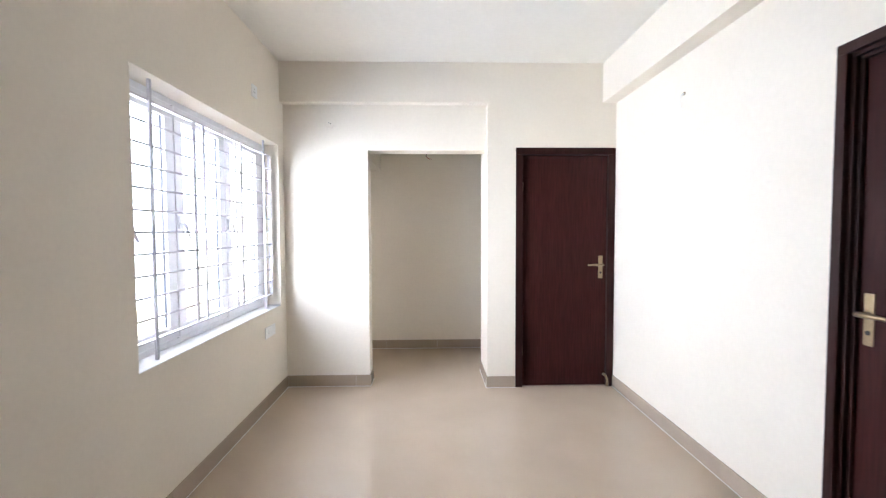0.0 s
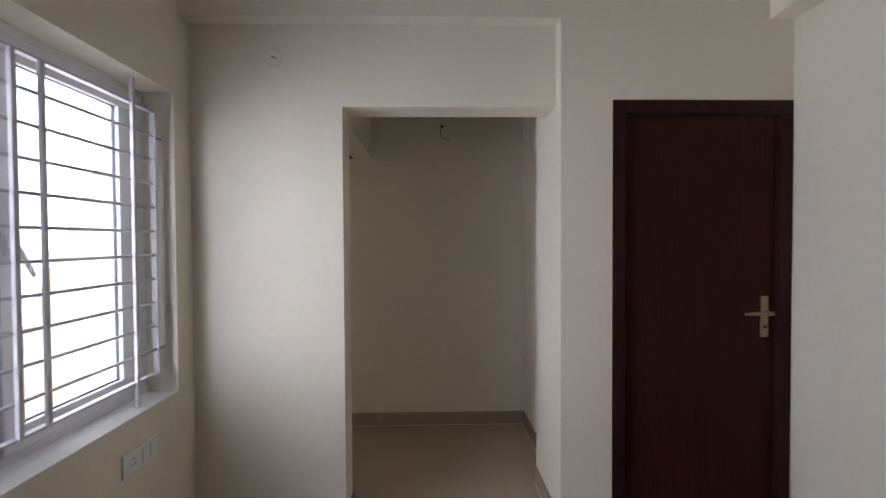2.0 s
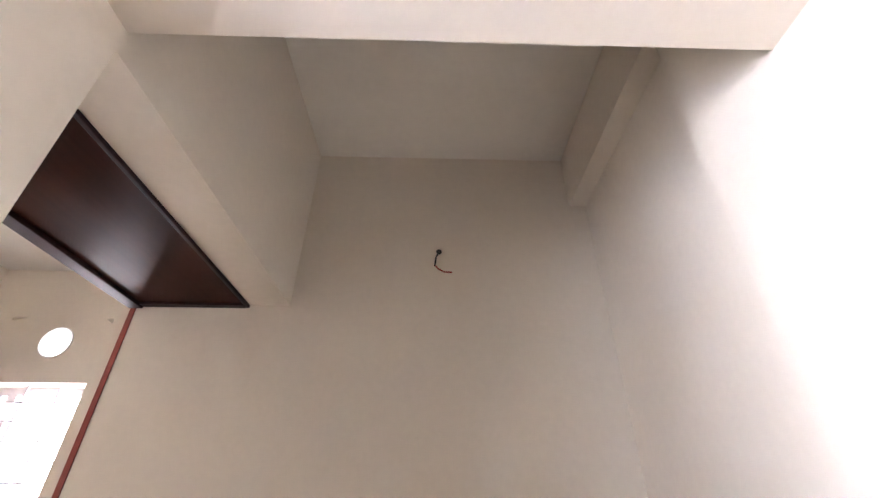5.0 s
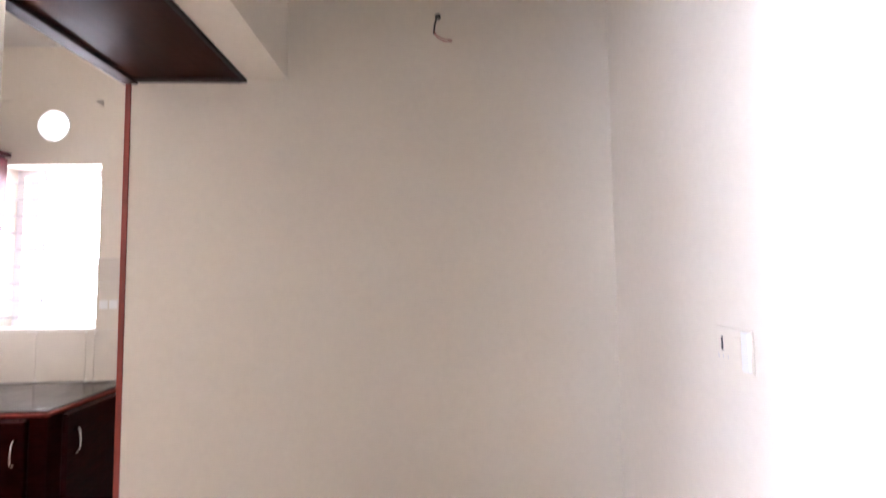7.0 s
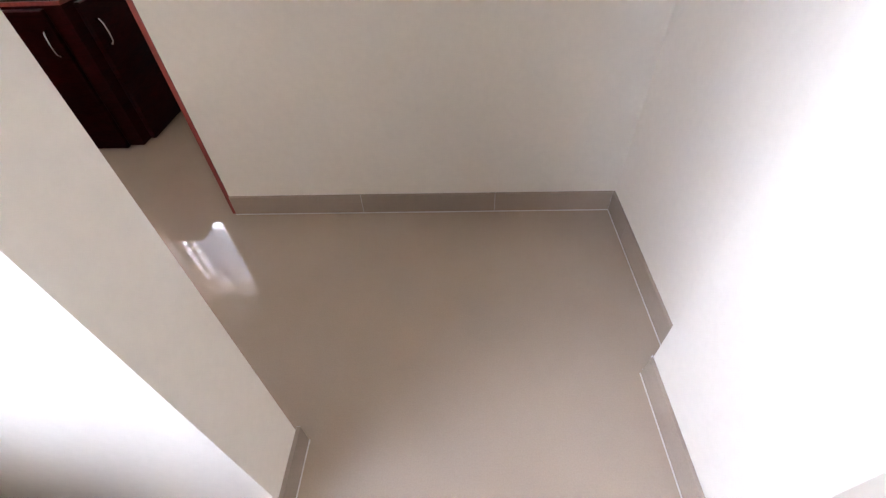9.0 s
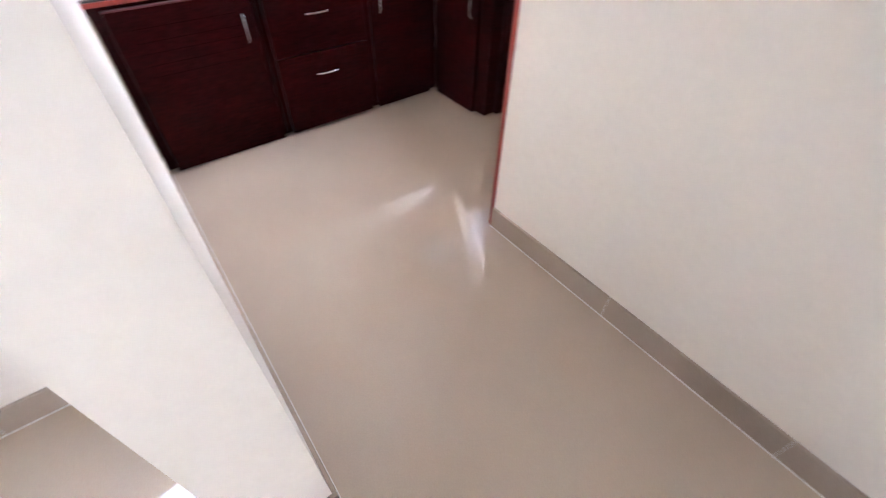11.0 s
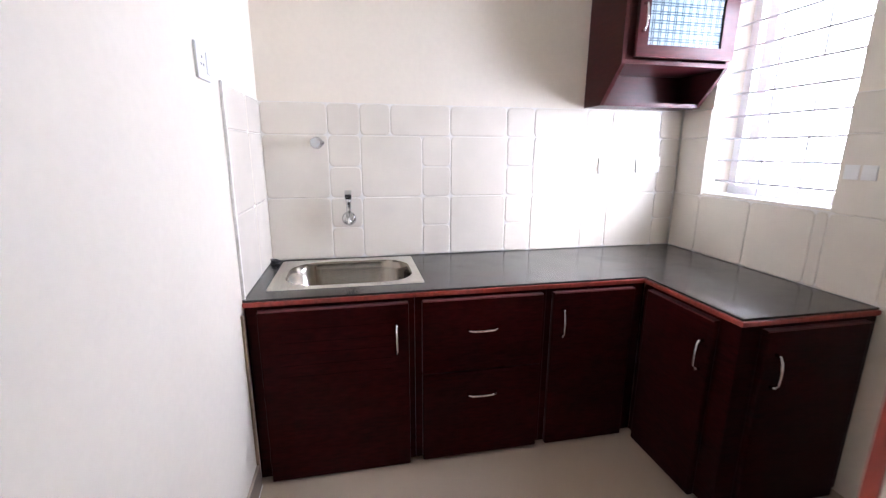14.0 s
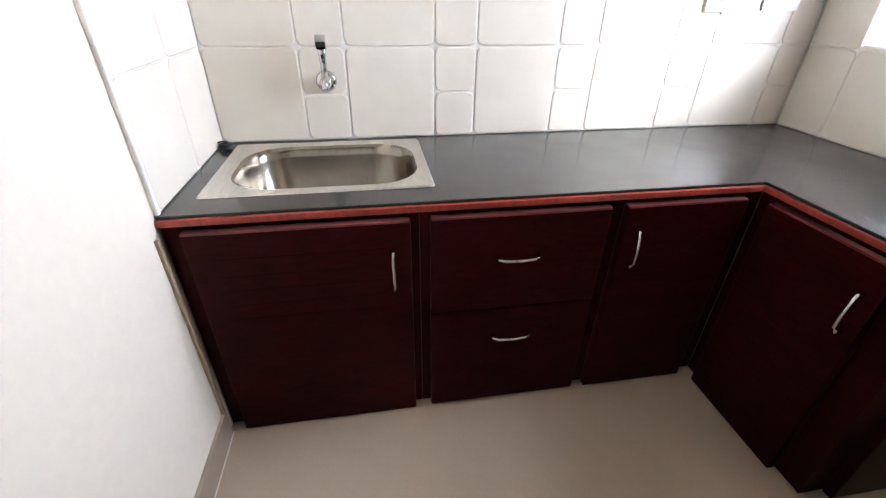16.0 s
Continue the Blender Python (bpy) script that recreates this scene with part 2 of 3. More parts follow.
structure("wall_kitchen_west", boxes((KW - WT, KW, PIER, KN + WT, 0, CEIL)), paint, "cream painted kitchen wall")


def holed_wall():
    """The window wall of the kitchen, with its window and a round vent hole."""
    bm = boxes((KW, KWIN[0], KN, KN + WT, 0, CEIL), (KWIN[1], PASS_E, KN, KN + WT, 0, CEIL), (KWIN[0], KWIN[1], KN, KN + WT, 0, KWIN[2]),
               (KWIN[0], KWIN[1], KN, KN + WT, KWIN[3], 2.16), (KWIN[0], KWIN[1], KN, KN + WT, 2.48, CEIL))
    cx, cz, r = HOLE
    n = 32
    ring, rim = [], []
    for k in range(n):
        a = 2 * math.pi * k / n
        c, s = math.cos(a), math.sin(a)
        f = min((KWIN[1] - cx if c > 0 else cx - KWIN[0]) / max(abs(c), 1e-6), 0.16 / max(abs(s), 1e-6))
        ring.append((cx + r * c, cz + r * s))
        rim.append((cx + f * c, cz + f * s))
    for y in (KN, KN + WT):
        a = [bm.verts.new((p[0], y, p[1])) for p in ring]
        b = [bm.verts.new((p[0], y, p[1])) for p in rim]
        for k in range(n):
            bm.faces.new((a[k], a[(k + 1) % n], b[(k + 1) % n], b[k]))
        if y == KN:
            first = a
        else:
            for k in range(n):
                bm.faces.new((first[k], first[(k + 1) % n], a[(k + 1) % n], a[k]))
    return bm


structure("wall_kitchen_north", holed_wall(), paint, "cream painted kitchen wall with window and round vent hole")
structure("ground", boxes((-80, 80, -80, 80, -3.3, -3.2)), ground_mat, "bare earth ground outside", "ground")


def glowing(name, color, strength):
    """The overexposed white distance beyond a window."""
    m = bpy.data.materials.new(name)
    m.use_nodes = True
    g = m.node_tree.nodes["Principled BSDF"]
    g.inputs["Base Color"].default_value = (0.8, 0.8, 0.8, 1)
    g.inputs["Emission Color"].default_value = (*color, 1)
    g.inputs["Emission Strength"].default_value = strength
    return m


structure("backdrop_west", boxes((-9.2, -9.0, -25, 4.2, -3.2, 10)), glowing("overcast_white", (1, 1, 1), 11.0), "bright white overcast distance outside", "backdrop")
# added glowing panel; its unseen top edge cuts the sun diagonally across the tiles
structure("backdrop_north", boxes((-9.0, 14, 4.2, 4.4, -3.2, 2.78)), glowing("bright_haze", (0.97, 0.96, 1.0), 7.0), "bright hazy backdrop added outside the kitchen window, its top blocks low sun", "backdrop")


# ---------------------------------------------------------------- skirting
def skirting_run(name, p, q, out, label="beige tile skirting along the wall foot"):
    """Skirting from p to q; out is the way into the room."""
    p, q, o = Vector(p), Vector(q), Vector(out)
    length = (q - p).length
    d = (q - p).normalized()
    run = tagged(new(name), label, "baseboard", kind="structure")
    s = 0.0
    while s < length - 1e-4:
        e = min(s + 0.598, length)
        a, b = p + d * (s + 0.001), p + d * (e - 0.001)
        c = a + o * 0.011
        e2 = b + o * 0.011
        xs, ys = sorted((a.x, b.x, c.x, e2.x)), sorted((a.y, b.y, c.y, e2.y))
        part("tile", box(xs[0], xs[-1], ys[0], ys[-1], 0.003, 0.1, 0.002), skirting, run)
        s = e
    part("joint", boxes((min(p.x, q.x, p.x + o.x * .009, q.x + o.x * .009), max(p.x, q.x, p.x + o.x * .009, q.x + o.x * .009),
                         min(p.y, q.y, p.y + o.y * .009, q.y + o.y * .009), max(p.y, q.y, p.y + o.y * .009, q.y + o.y * .009), 0.001, 0.097)), grout, run)
    part("floor_joint", boxes((min(p.x, q.x, p.x + o.x * .0135, q.x + o.x * .0135), max(p.x, q.x, p.x + o.x * .0135, q.x + o.x * .0135),
                               min(p.y, q.y, p.y + o.y * .0135, q.y + o.y * .0135), max(p.y, q.y, p.y + o.y * .0135, q.y + o.y * .0135), 0.0, 0.0025)), grout, run)


skirting_run("baseboard_west", (0, SOUTH, 0), (0, RECESS, 0), (1, 0, 0))
skirting_run("baseboard_recess", (0.011, RECESS, 0), (XL + 0.011, RECESS, 0), (0, -1, 0))
skirting_run("baseboard_pier", (XL, RECESS, 0), (XL, PIER + 0.011, 0), (1, 0, 0))
skirting_run("baseboard_partition", (XL, PIER, 0), (-1.05, PIER, 0), (0, 1, 0))
skirting_run("baseboard_jamb", (XR, 0, 0), (XR, JAMB_END, 0), (-1, 0, 0))
skirting_run("baseboard_door_wall", (XR - 0.011, 0, 0), (DOOR[0], 0, 0), (0, -1, 0))
skirting_run("baseboard_passage_east", (PASS_E, JAMB_END, 0), (PASS_E, BACK, 0), (-1, 0, 0))
skirting_run("baseboard_passage_back", (KX + 0.006, BACK, 0), (PASS_E - 0.011, BACK, 0), (0, -1, 0))
skirting_run("baseboard_jamb_return", (XR, JAMB_END, 0), (PASS_E - 0.011, JAMB_END, 0), (0, 1, 0))
skirting_run("baseboard_east", (RW, SIDE_DOOR[1], 0), (RW, 0, 0), (-1, 0, 0))
skirting_run("baseboard_east_rear", (RW, SOUTH, 0), (RW, SIDE_DOOR[0], 0), (-1, 0, 0))
skirting_run("baseboard_south", (0.011, SOUTH, 0), (RW - 0.011, SOUTH, 0), (0, 1, 0))


# ---------------------------------------------------------------- kitchen entry trim
trim = structure("trim_kitchen_entry", boxes((KX - 0.012, KX + 0.006, BACK - 0.004, BACK + 0.12, 0.0, SOFFIT)), red_edge, "thin red painted wooden edging on the wall end", "trim")
soff = tagged(new("trim_soffit"), "dark brown wooden soffit under the entry beam", "trim", kind="structure")
part("panel", boxes((KX + 0.03, SX - 0.008, PIER + 0.002, BACK - 0.03, SOFFIT - 0.006, SOFFIT - 0.0005)), soffit_wood, soff)
part("edge_strip", box(KX - 0.02, KX + 0.03, PIER + 0.002, BACK - 0.002, SOFFIT - 0.02, SOFFIT - 0.0005, 0.003), frame_wood, soff)
part("end_strip", box(KX + 0.03, SX - 0.008, BACK - 0.03, BACK - 0.002, SOFFIT - 0.014, SOFFIT - 0.0005, 0.002), frame_wood, soff)
part("edge_strip", box(SX - 0.008, SX + 0.004, PIER + 0.002, BACK - 0.002, SOFFIT - 0.012, SOFFIT - 0.0005, 0.002), frame_wood, soff)


# ---------------------------------------------------------------- doors
def lever_handle(parent, origin, face, along, label="antique brass handle piece"):
    """face: the way the door looks; along: the way the lever points."""
    o, f, a = Vector(origin), Vector(face), Vector(along)
    up = Vector((0, 0, 1))

    def block(name, c, da, df, dz, bev):
        c = Vector(c)
        e = Vector([abs(v) for v in (a * da + f * df + up * dz)])
        ob = finish(name, box(c.x - e.x / 2, c.x + e.x / 2, c.y - e.y / 2, c.y + e.y / 2, c.z - e.z / 2, c.z + e.z / 2, bev), brass)
        return ob
    plate = block("plate", o + f * 0.003, 0.038, 0.006, 0.20, 0.0025)
    boss = finish("boss", tube([o + up * 0.02, o + up * 0.02 + f * 0.045], 0.011, 16), brass)
    lever = finish("lever", tube([o + up * 0.02 + f * 0.045 - a * 0.012, o + up * 0.02 + f * 0.048 + a * 0.03, o + up * 0.022 + f * 0.05 + a * 0.08, o + up * 0.018 + f * 0.046 + a * 0.125],
                                 [0.010, 0.010, 0.0085, 0.006], 12), brass)
    key = finish("keyhole", tube([o - up * 0.05 + f * 0.004, o - up * 0.05 + f * 0.009], 0.009, 14), slot_dark)
    for ob in (plate, boss, lever, key):
        ob.parent = parent
        ob.matrix_parent_inverse = Matrix.Translation(-parent_origin(parent))
        tagged(ob, label)


def door_1():
    x0, x1, h = DOOR
    d = thing("door_1", (x0, 0, 0), "closed dark maroon laminate door in a dark wooden frame", "door")
    d["kind"] = "structure"
    part("jamb", box(x0 + 0.001, x0 + 0.062, -0.006, 0.12, 0, h - 0.062, 0.003), frame_wood, d)
    part("jamb", box(x1 - 0.062, x1 - 0.001, -0.006, 0.12, 0, h - 0.062, 0.003), frame_wood, d)
    part("head", box(x0 + 0.001, x1 - 0.001, -0.006, 0.12, h - 0.062, h - 0.001, 0.003), frame_wood, d)
    leaf = part("leaf", box(x0 + 0.065, x1 - 0.065, 0.022, 0.055, 0.008, h - 0.066, 0.002), door_wood, d)
    lever_handle(d, (x1 - 0.115, 0.022, 1.06), (0, -1, 0), (-1, 0, 0))
    part("hinge", tube([(x0 + 0.063, 0.018, 0.28), (x0 + 0.063, 0.018, 0.36)], 0.006), brass, d, "brass hinge")
    part("hinge", tube([(x0 + 0.063, 0.018, 1.72), (x0 + 0.063, 0.018, 1.80)], 0.006), brass, d, "brass hinge")
    part("door_stop", tube([(x1 - 0.075, 0.022, 0.10), (x1 - 0.075, -0.035, 0.10), (x1 - 0.07, -0.05, 0.07), (x1 - 0.07, -0.05, 0.02)], [0.012, 0.009, 0.009, 0.013], 10), brass, d, "small metal foot-operated door stop")


def door_2():
    y0, y1, h = SIDE_DOOR
    d = thing("door_2", (RW, y0, 0), "closed dark maroon laminate door in a broad wooden frame", "door")
    d["kind"] = "structure"
    # stepped frame: front face, rebate, stop bead
    part("jamb", box(RW - 0.006, RW + 0.14, y1 - 0.042, y1 - 0.001, 0, h - 0.042, 0.003), frame_wood, d)
    part("jamb", box(RW - 0.006, RW + 0.14, y0 + 0.001, y0 + 0.042, 0, h - 0.042, 0.003), frame_wood, d)
    part("head", box(RW - 0.006, RW + 0.14, y0 + 0.001, y1 - 0.001, h - 0.042, h - 0.001, 0.003), frame_wood, d)
    for a, b in ((y1 - 0.058, y1 - 0.042), (y0 + 0.042, y0 + 0.058)):
        part("rebate", box(RW + 0.016, RW + 0.14, a, b, 0, h - 0.058, 0.002), frame_wood, d)
    part("rebate", box(RW + 0.016, RW + 0.14, y0 + 0.042, y1 - 0.042, h - 0.058, h - 0.042, 0.002), frame_wood, d)
    part("stop_bead", box(RW + 0.034, RW + 0.052, y1 - 0.072, y1 - 0.058, 0, h - 0.072, 0.003), frame_wood, d)
    part("stop_bead", box(RW + 0.034, RW + 0.052, y0 + 0.058, y1 - 0.058, h - 0.072, h - 0.058, 0.003), frame_wood, d)
    part("leaf", box(RW + 0.052, RW + 0.087, y0 + 0.06, y1 - 0.06, 0.008, h - 0.06, 0.002), door_wood, d)
    lever_handle(d, (RW + 0.052, y1 - 0.112, 1.04), (-1, 0, 0), (0, -1, 0))


door_1()
door_2()


# ---------------------------------------------------------------- bedroom window
def casement(parent, y0, y1, z0, z1, x, handle=True):
    """One sash: four rails, the gasket line and its pane."""
    w, n, r = 0.072, 0.070, 0.076
    for a in ((y0, y1, z0, z0 + w), (y0, y1, z1 - w, z1), (y0, y0 + n, z0 + w, z1 - w), (y1 - r, y1, z0 + w, z1 - w)):
        part("sash_rail", box(x - 0.02, x + 0.022, *a, 0.004), upvc, parent)
    g = 0.004
    for a in ((y0 + n, y1 - r, z0 + w, z0 + w + g), (y0 + n, y1 - r, z1 - w - g, z1 - w), (y0 + n, y0 + n + g, z0 + w + g, z1 - w - g), (y1 - r - g, y1 - r, z0 + w + g, z1 - w - g)):
        part("gasket", boxes((x - 0.006, x + 0.004, *a)), gasket, parent)
    pane = part("pane", boxes((x - 0.003, x + 0.001, y0 + n + g, y1 - r - g, z0 + w + g, z1 - w - g)), glass, parent, "clear glass pane")
    pane.visible_shadow = False
    if handle:
        zc = (z0 + z1) / 2
        part("handle_base", box(x + 0.022, x + 0.034, y0 + 0.006, y0 + 0.032, zc - 0.035, zc + 0.035, 0.004), upvc, parent)
        part("handle", tube([(x + 0.034, y0 + 0.02, zc), (x + 0.052, y0 + 0.02, zc), (x + 0.055, y0 + 0.03, zc - 0.02), (x + 0.055, y0 + 0.075, zc - 0.10)], [0.009, 0.009, 0.010, 0.007], 10), upvc, parent)


def window_1():
    y0, y1, z0, z1 = WIN
    w = thing("window_1", (-0.13, y0, z0), "white three-sash casement window in a deep opening", "window")
    w["kind"] = "structure"
    f = 0.035
    x = -0.136
    for a in ((y0, y1, z0, z0 + f), (y0, y1, z1 - f, z1), (y0, y0 + 0.078, z0 + f, z1 - f), (y1 - 0.078, y1, z0 + f, z1 - f)):
        part("frame", box(x - 0.05, x, *a, 0.003), upvc, w)
    for yc in (-1.291, -0.714):
        part("mullion", box(x - 0.09, x - 0.036, yc - 0.034, yc + 0.034, z0 + f, z1 - f, 0.003), upvc, w)
    for a, b in ((-1.728, -1.297), (-1.285, -0.720), (-0.708, -0.135)):
        casement(w, a, b, z0 + f + 0.004, z1 - f - 0.004, x - 0.012)
        part("seal", boxes((x - 0.03, x + 0.004, b, b + 0.006, z0 + f, z1 - f)), gasket, w)
    part("sill", box(x + 0.002, -0.001, y0 + 0.001, y1 - 0.001, z0, z0 + 0.004), stone_sill, w)


def window_grille():
    y0, y1, z0, z1 = WIN
    g = thing("window_grille", (-0.06, y0, z0), "grey painted steel bar grille inside the window", "grille")
    x = -0.06
    a, b, lo, hi = y0 + 0.055, y1 - 0.055, 0.86, 2.005
    for s in ((a, b, lo - 0.004, lo + 0.004), (a, b, hi - 0.004, hi + 0.004), (a - 0.004, a + 0.004, lo, hi), (b - 0.004, b + 0.004, lo, hi)):
        part("flat_frame", boxes((x - 0.012, x + 0.012, *s)), grille_paint, g)
    for k in range(10):
        z = 1.90 - 0.104 * k
        ends = (y0 + 0.002, y1 - 0.002) if k in (0, 9) else (a, b)
        part("bar", tube([(x + 0.001 * (k % 2), ends[0], z), (x + 0.001 * (k % 2), ends[1], z)], 0.006, 8), grille_paint, g)
    for y, full in ((-0.240, 1), (-0.644, 0), (-0.739, 0), (-1.137, 0), (-1.235, 0), (-1.61, 1)):
        part("upright", boxes((x + 0.005, x + 0.017, y - 0.008, y + 0.008, z0 + 0.005 if full else lo, z1 - 0.002 if full else hi)), grille_paint, g)


window_1()
window_grille()


# ---------------------------------------------------------------- kitchen window
def window_2():
    x0, x1, z0, z1 = KWIN
    w = thing("window_2", (x0, KN + 0.16, z0), "white two-sash kitchen window in a deep opening", "window")
    w["kind"] = "structure"
    f = 0.045
    y = KN + 0.17
    for a in ((x0, x1, z0, z0 + f), (x0, x1, z1 - f, z1), (x0, x0 + f, z0 + f, z1 - f), (x1 - f, x1, z0 + f, z1 - f)):
        part("frame", box(a[0], a[1], y - 0.02, y + 0.025, a[2], a[3], 0.003), upvc, w)
    xc = -1.34
    part("mullion", box(xc - 0.028, xc + 0.028, y - 0.02, y + 0.025, z0 + f, z1 - f, 0.003), upvc, w)
    for a, b in ((x0 + f, xc - 0.028), (xc + 0.028, x1 - f)):
        p = part("pane", boxes((a, b, y - 0.002, y + 0.002, z0 + f, z1 - f)), glass, w, "clear glass pane")
        p.visible_shadow = False
    part("sill", box(x0 + 0.001, x1 - 0.001, KN + 0.002, KN + 0.145, z0, z0 + 0.004), stone_sill, w)
    g = thing("kitchen_window_grille", (x0, KN + 0.07, z0), "grey painted steel bar grille inside the kitchen window", "grille")
    gy = KN + 0.07
    for k in range(9):
        z = 1.137 + 0.105 * k
        part("bar", tube([(x0 + 0.002, gy, z), (x1 - 0.002, gy, z)], 0.0055, 8), grille_paint, g)
    for x in (-1.205, -1.012):
        part("upright", boxes((x - 0.0045, x + 0.0045, gy + 0.005, gy + 0.016, z0 + 0.005, z1 - 0.002)), grille_paint, g)


window_2()


# ---------------------------------------------------------------- kitchen cabinets
FRONT = -1.077     # face frame of the long run
NFRONT = 1.888     # face frame of the short run
TOP = 0.757
DTOP = 0.717
END = -0.592


def d_handle(parent, a, b, out, mat=None):
    """A bowed chrome pull from a to b, standing off along out."""
    a, b, o = Vector(a), Vector(b), Vector(out)
    d = b - a
    pts = [a, a + o * 0.018 + d * 0.02, a + o * 0.026 + d * 0.14, a + o * 0.030 + d * 0.5, a + o * 0.026 + d * 0.86, b + o * 0.018 - d * 0.02, b]
    part("handle", tube(pts, [0.006, 0.005, 0.0048, 0.0048, 0.0048, 0.005, 0.006], 10), chrome, parent, "chrome bow handle")


def panel_front(parent, name, lo, hi, z0, z1, axis, face, lines=()):
    """An overlay front, thick and with eased edges; axis 'y' faces +x, 'x' faces -y."""
    t = 0.028
    bm = box(face + 0.0005, face + t, lo, hi, z0, z1, 0.006) if axis == "y" else box(lo, hi, face - t, face - 0.0005, z0, z1, 0.006)
    ob = part(name, bm, cab_wood, parent)
    # strip added on the top face: its paler colour paints in caught light
    lip = (face + 0.003, face + t - 0.0005, lo + 0.003, hi - 0.003) if axis == "y" else (lo + 0.003, hi - 0.003, face - t + 0.0005, face - 0.003)
    if name == "door" or z0 > 0.1:
        part("top_edge", box(*lip, z1 - 0.0055, z1 + 0.0012, 0.001), lit_edge_wood, ob, "varnished top edge, coloured paler for the light it catches")
    for z in lines:
        part("groove", boxes((face + t - 0.0004, face + t + 0.0003, lo + 0.066, hi - 0.066, z - 0.0008, z + 0.0008)), groove_dark, ob)
    return ob


def base_unit(y0, y1, label, deep=0.036):
    u = thing("base_cabinet", (FRONT, (y0 + y1) / 2, 0), label, "cabinet", "kitchen base cabinets")
    part("body", boxes((KW + 0.002, FRONT - 0.02, y0 + 0.001, y1 - 0.001, 0.0, TOP - deep)), cab_dark, u)
    part("face_frame", boxes((FRONT - 0.02, FRONT, y0 + 0.001, y0 + 0.045, 0.012, TOP - 0.026), (FRONT - 0.02, FRONT, y1 - 0.045, y1 - 0.001, 0.012, TOP - 0.026),
                             (FRONT - 0.02, FRONT, y0 + 0.045, y1 - 0.045, DTOP - 0.03, TOP - 0.026), (FRONT - 0.02, FRONT, y0 + 0.045, y1 - 0.045, 0.012, 0.05)), cab_wood, u)
    return u


u1 = base_unit(PIER + 0.004, 0.878, "mahogany-stained sink base cabinet with one door", 0.20)
dr = panel_front(u1, "door", 0.305, 0.853, 0.006, DTOP, "y", FRONT, (0.452, 0.498, 0.546, 0.590, 0.642))
d_handle(dr, (FRONT + 0.027, 0.803, 0.635), (FRONT + 0.027, 0.803, 0.515), (1, 0, 0))
u2 = base_unit(0.878, 1.428, "mahogany-stained drawer cabinet with two fronts")
dr = panel_front(u2, "drawer_front", 0.905, 1.408, 0.408, DTOP, "y", FRONT)
d_handle(dr, (FRONT + 0.027, 1.090, 0.588), (FRONT + 0.027, 1.209, 0.588), (1, 0, 0))
dr = panel_front(u2, "drawer_front", 0.905, 1.408, 0.012, 0.402, "y", FRONT)
d_handle(dr, (FRONT + 0.027, 1.094, 0.302), (FRONT + 0.027, 1.212, 0.302), (1, 0, 0))
u3 = base_unit(1.428, NFRONT, "mahogany-stained corner base cabinet with one door")
dr = panel_front(u3, "door", 1.452, 1.826, 0.010, DTOP, "y", FRONT)
d_handle(dr, (FRONT + 0.027, 1.493, 0.645), (FRONT + 0.027, 1.493, 0.527), (1, 0, 0))

u4 = thing("base_cabinet", ((FRONT + END) / 2, NFRONT, 0), "mahogany-stained end base cabinet with doors on two sides", "cabinet", "kitchen base cabinets")
part("body", boxes((FRONT + 0.001, END - 0.02, NFRONT + 0.02, KN - 0.002, 0.0, TOP - 0.026)), cab_dark, u4)
part("face_frame", boxes((FRONT + 0.001, FRONT + 0.05, NFRONT, NFRONT + 0.02, 0.012, TOP - 0.026), (END - 0.09, END, NFRONT, NFRONT + 0.02, 0.012, TOP - 0.026),
                         (FRONT + 0.05, END - 0.09, NFRONT, NFRONT + 0.02, DTOP - 0.03, TOP - 0.026), (FRONT + 0.05, END - 0.09, NFRONT, NFRONT + 0.02, 0.012, 0.05),
                         (END - 0.02, END, NFRONT + 0.02, KN - 0.002, 0.012, TOP - 0.026)), cab_wood, u4)
dr = panel_front(u4, "door", -1.022, -0.672, 0.008, DTOP, "x", NFRONT)
d_handle(dr, (-0.706, NFRONT - 0.027, 0.632), (-0.706, NFRONT - 0.027, 0.520), (0, -1, 0))
dr = panel_front(u4, "door", 1.965, 2.40, 0.008, DTOP, "y", END)
d_handle(dr, (END + 0.027, 2.012, 0.632), (END + 0.027, 2.012, 0.515), (1, 0, 0))

# worktop: an L of black granite with the sink cut out
SINK = (-1.605, -1.165, 0.318, 0.934)
worktop = thing("worktop", (-1.35, 1.2, TOP), "L-shaped polished black granite worktop with red wooden edging", "worktop")
OV = 0.002
wt_slab = boxes((KW + 0.002, SINK[0] + 0.02, PIER + 0.002, KN - 0.002, TOP - 0.008, TOP), (SINK[0] + 0.02, SINK[1] - 0.02, PIER + 0.002, SINK[2] + 0.02, TOP - 0.008, TOP),
                (SINK[0] + 0.02, SINK[1] - 0.02, SINK[3] - 0.02, KN - 0.002, TOP - 0.008, TOP), (SINK[1] - 0.02, FRONT + OV, PIER + 0.002, KN - 0.002, TOP - 0.008, TOP),
                (FRONT + OV, END + OV, NFRONT - OV, KN - 0.002, TOP - 0.008, TOP))
bmesh.ops.remove_doubles(wt_slab, verts=wt_slab.verts[:], dist=0.0002)
part("slab", wt_slab, granite, worktop)
part("edging", box(FRONT - 0.018, FRONT + 0.012, PIER + 0.002, NFRONT - 0.012, TOP - 0.0255, TOP - 0.0085, 0.002), red_edge, worktop, "red wooden edging strip")
part("edging", box(FRONT - 0.018, END + 0.012, NFRONT - 0.012, NFRONT + 0.018, TOP - 0.0255, TOP - 0.0085, 0.002), red_edge, worktop, "red wooden edging strip")
part("edging", box(END - 0.018, END + 0.012, NFRONT + 0.018, KN - 0.002, TOP - 0.0255, TOP - 0.0085, 0.002), red_edge, worktop, "red wooden edging strip")


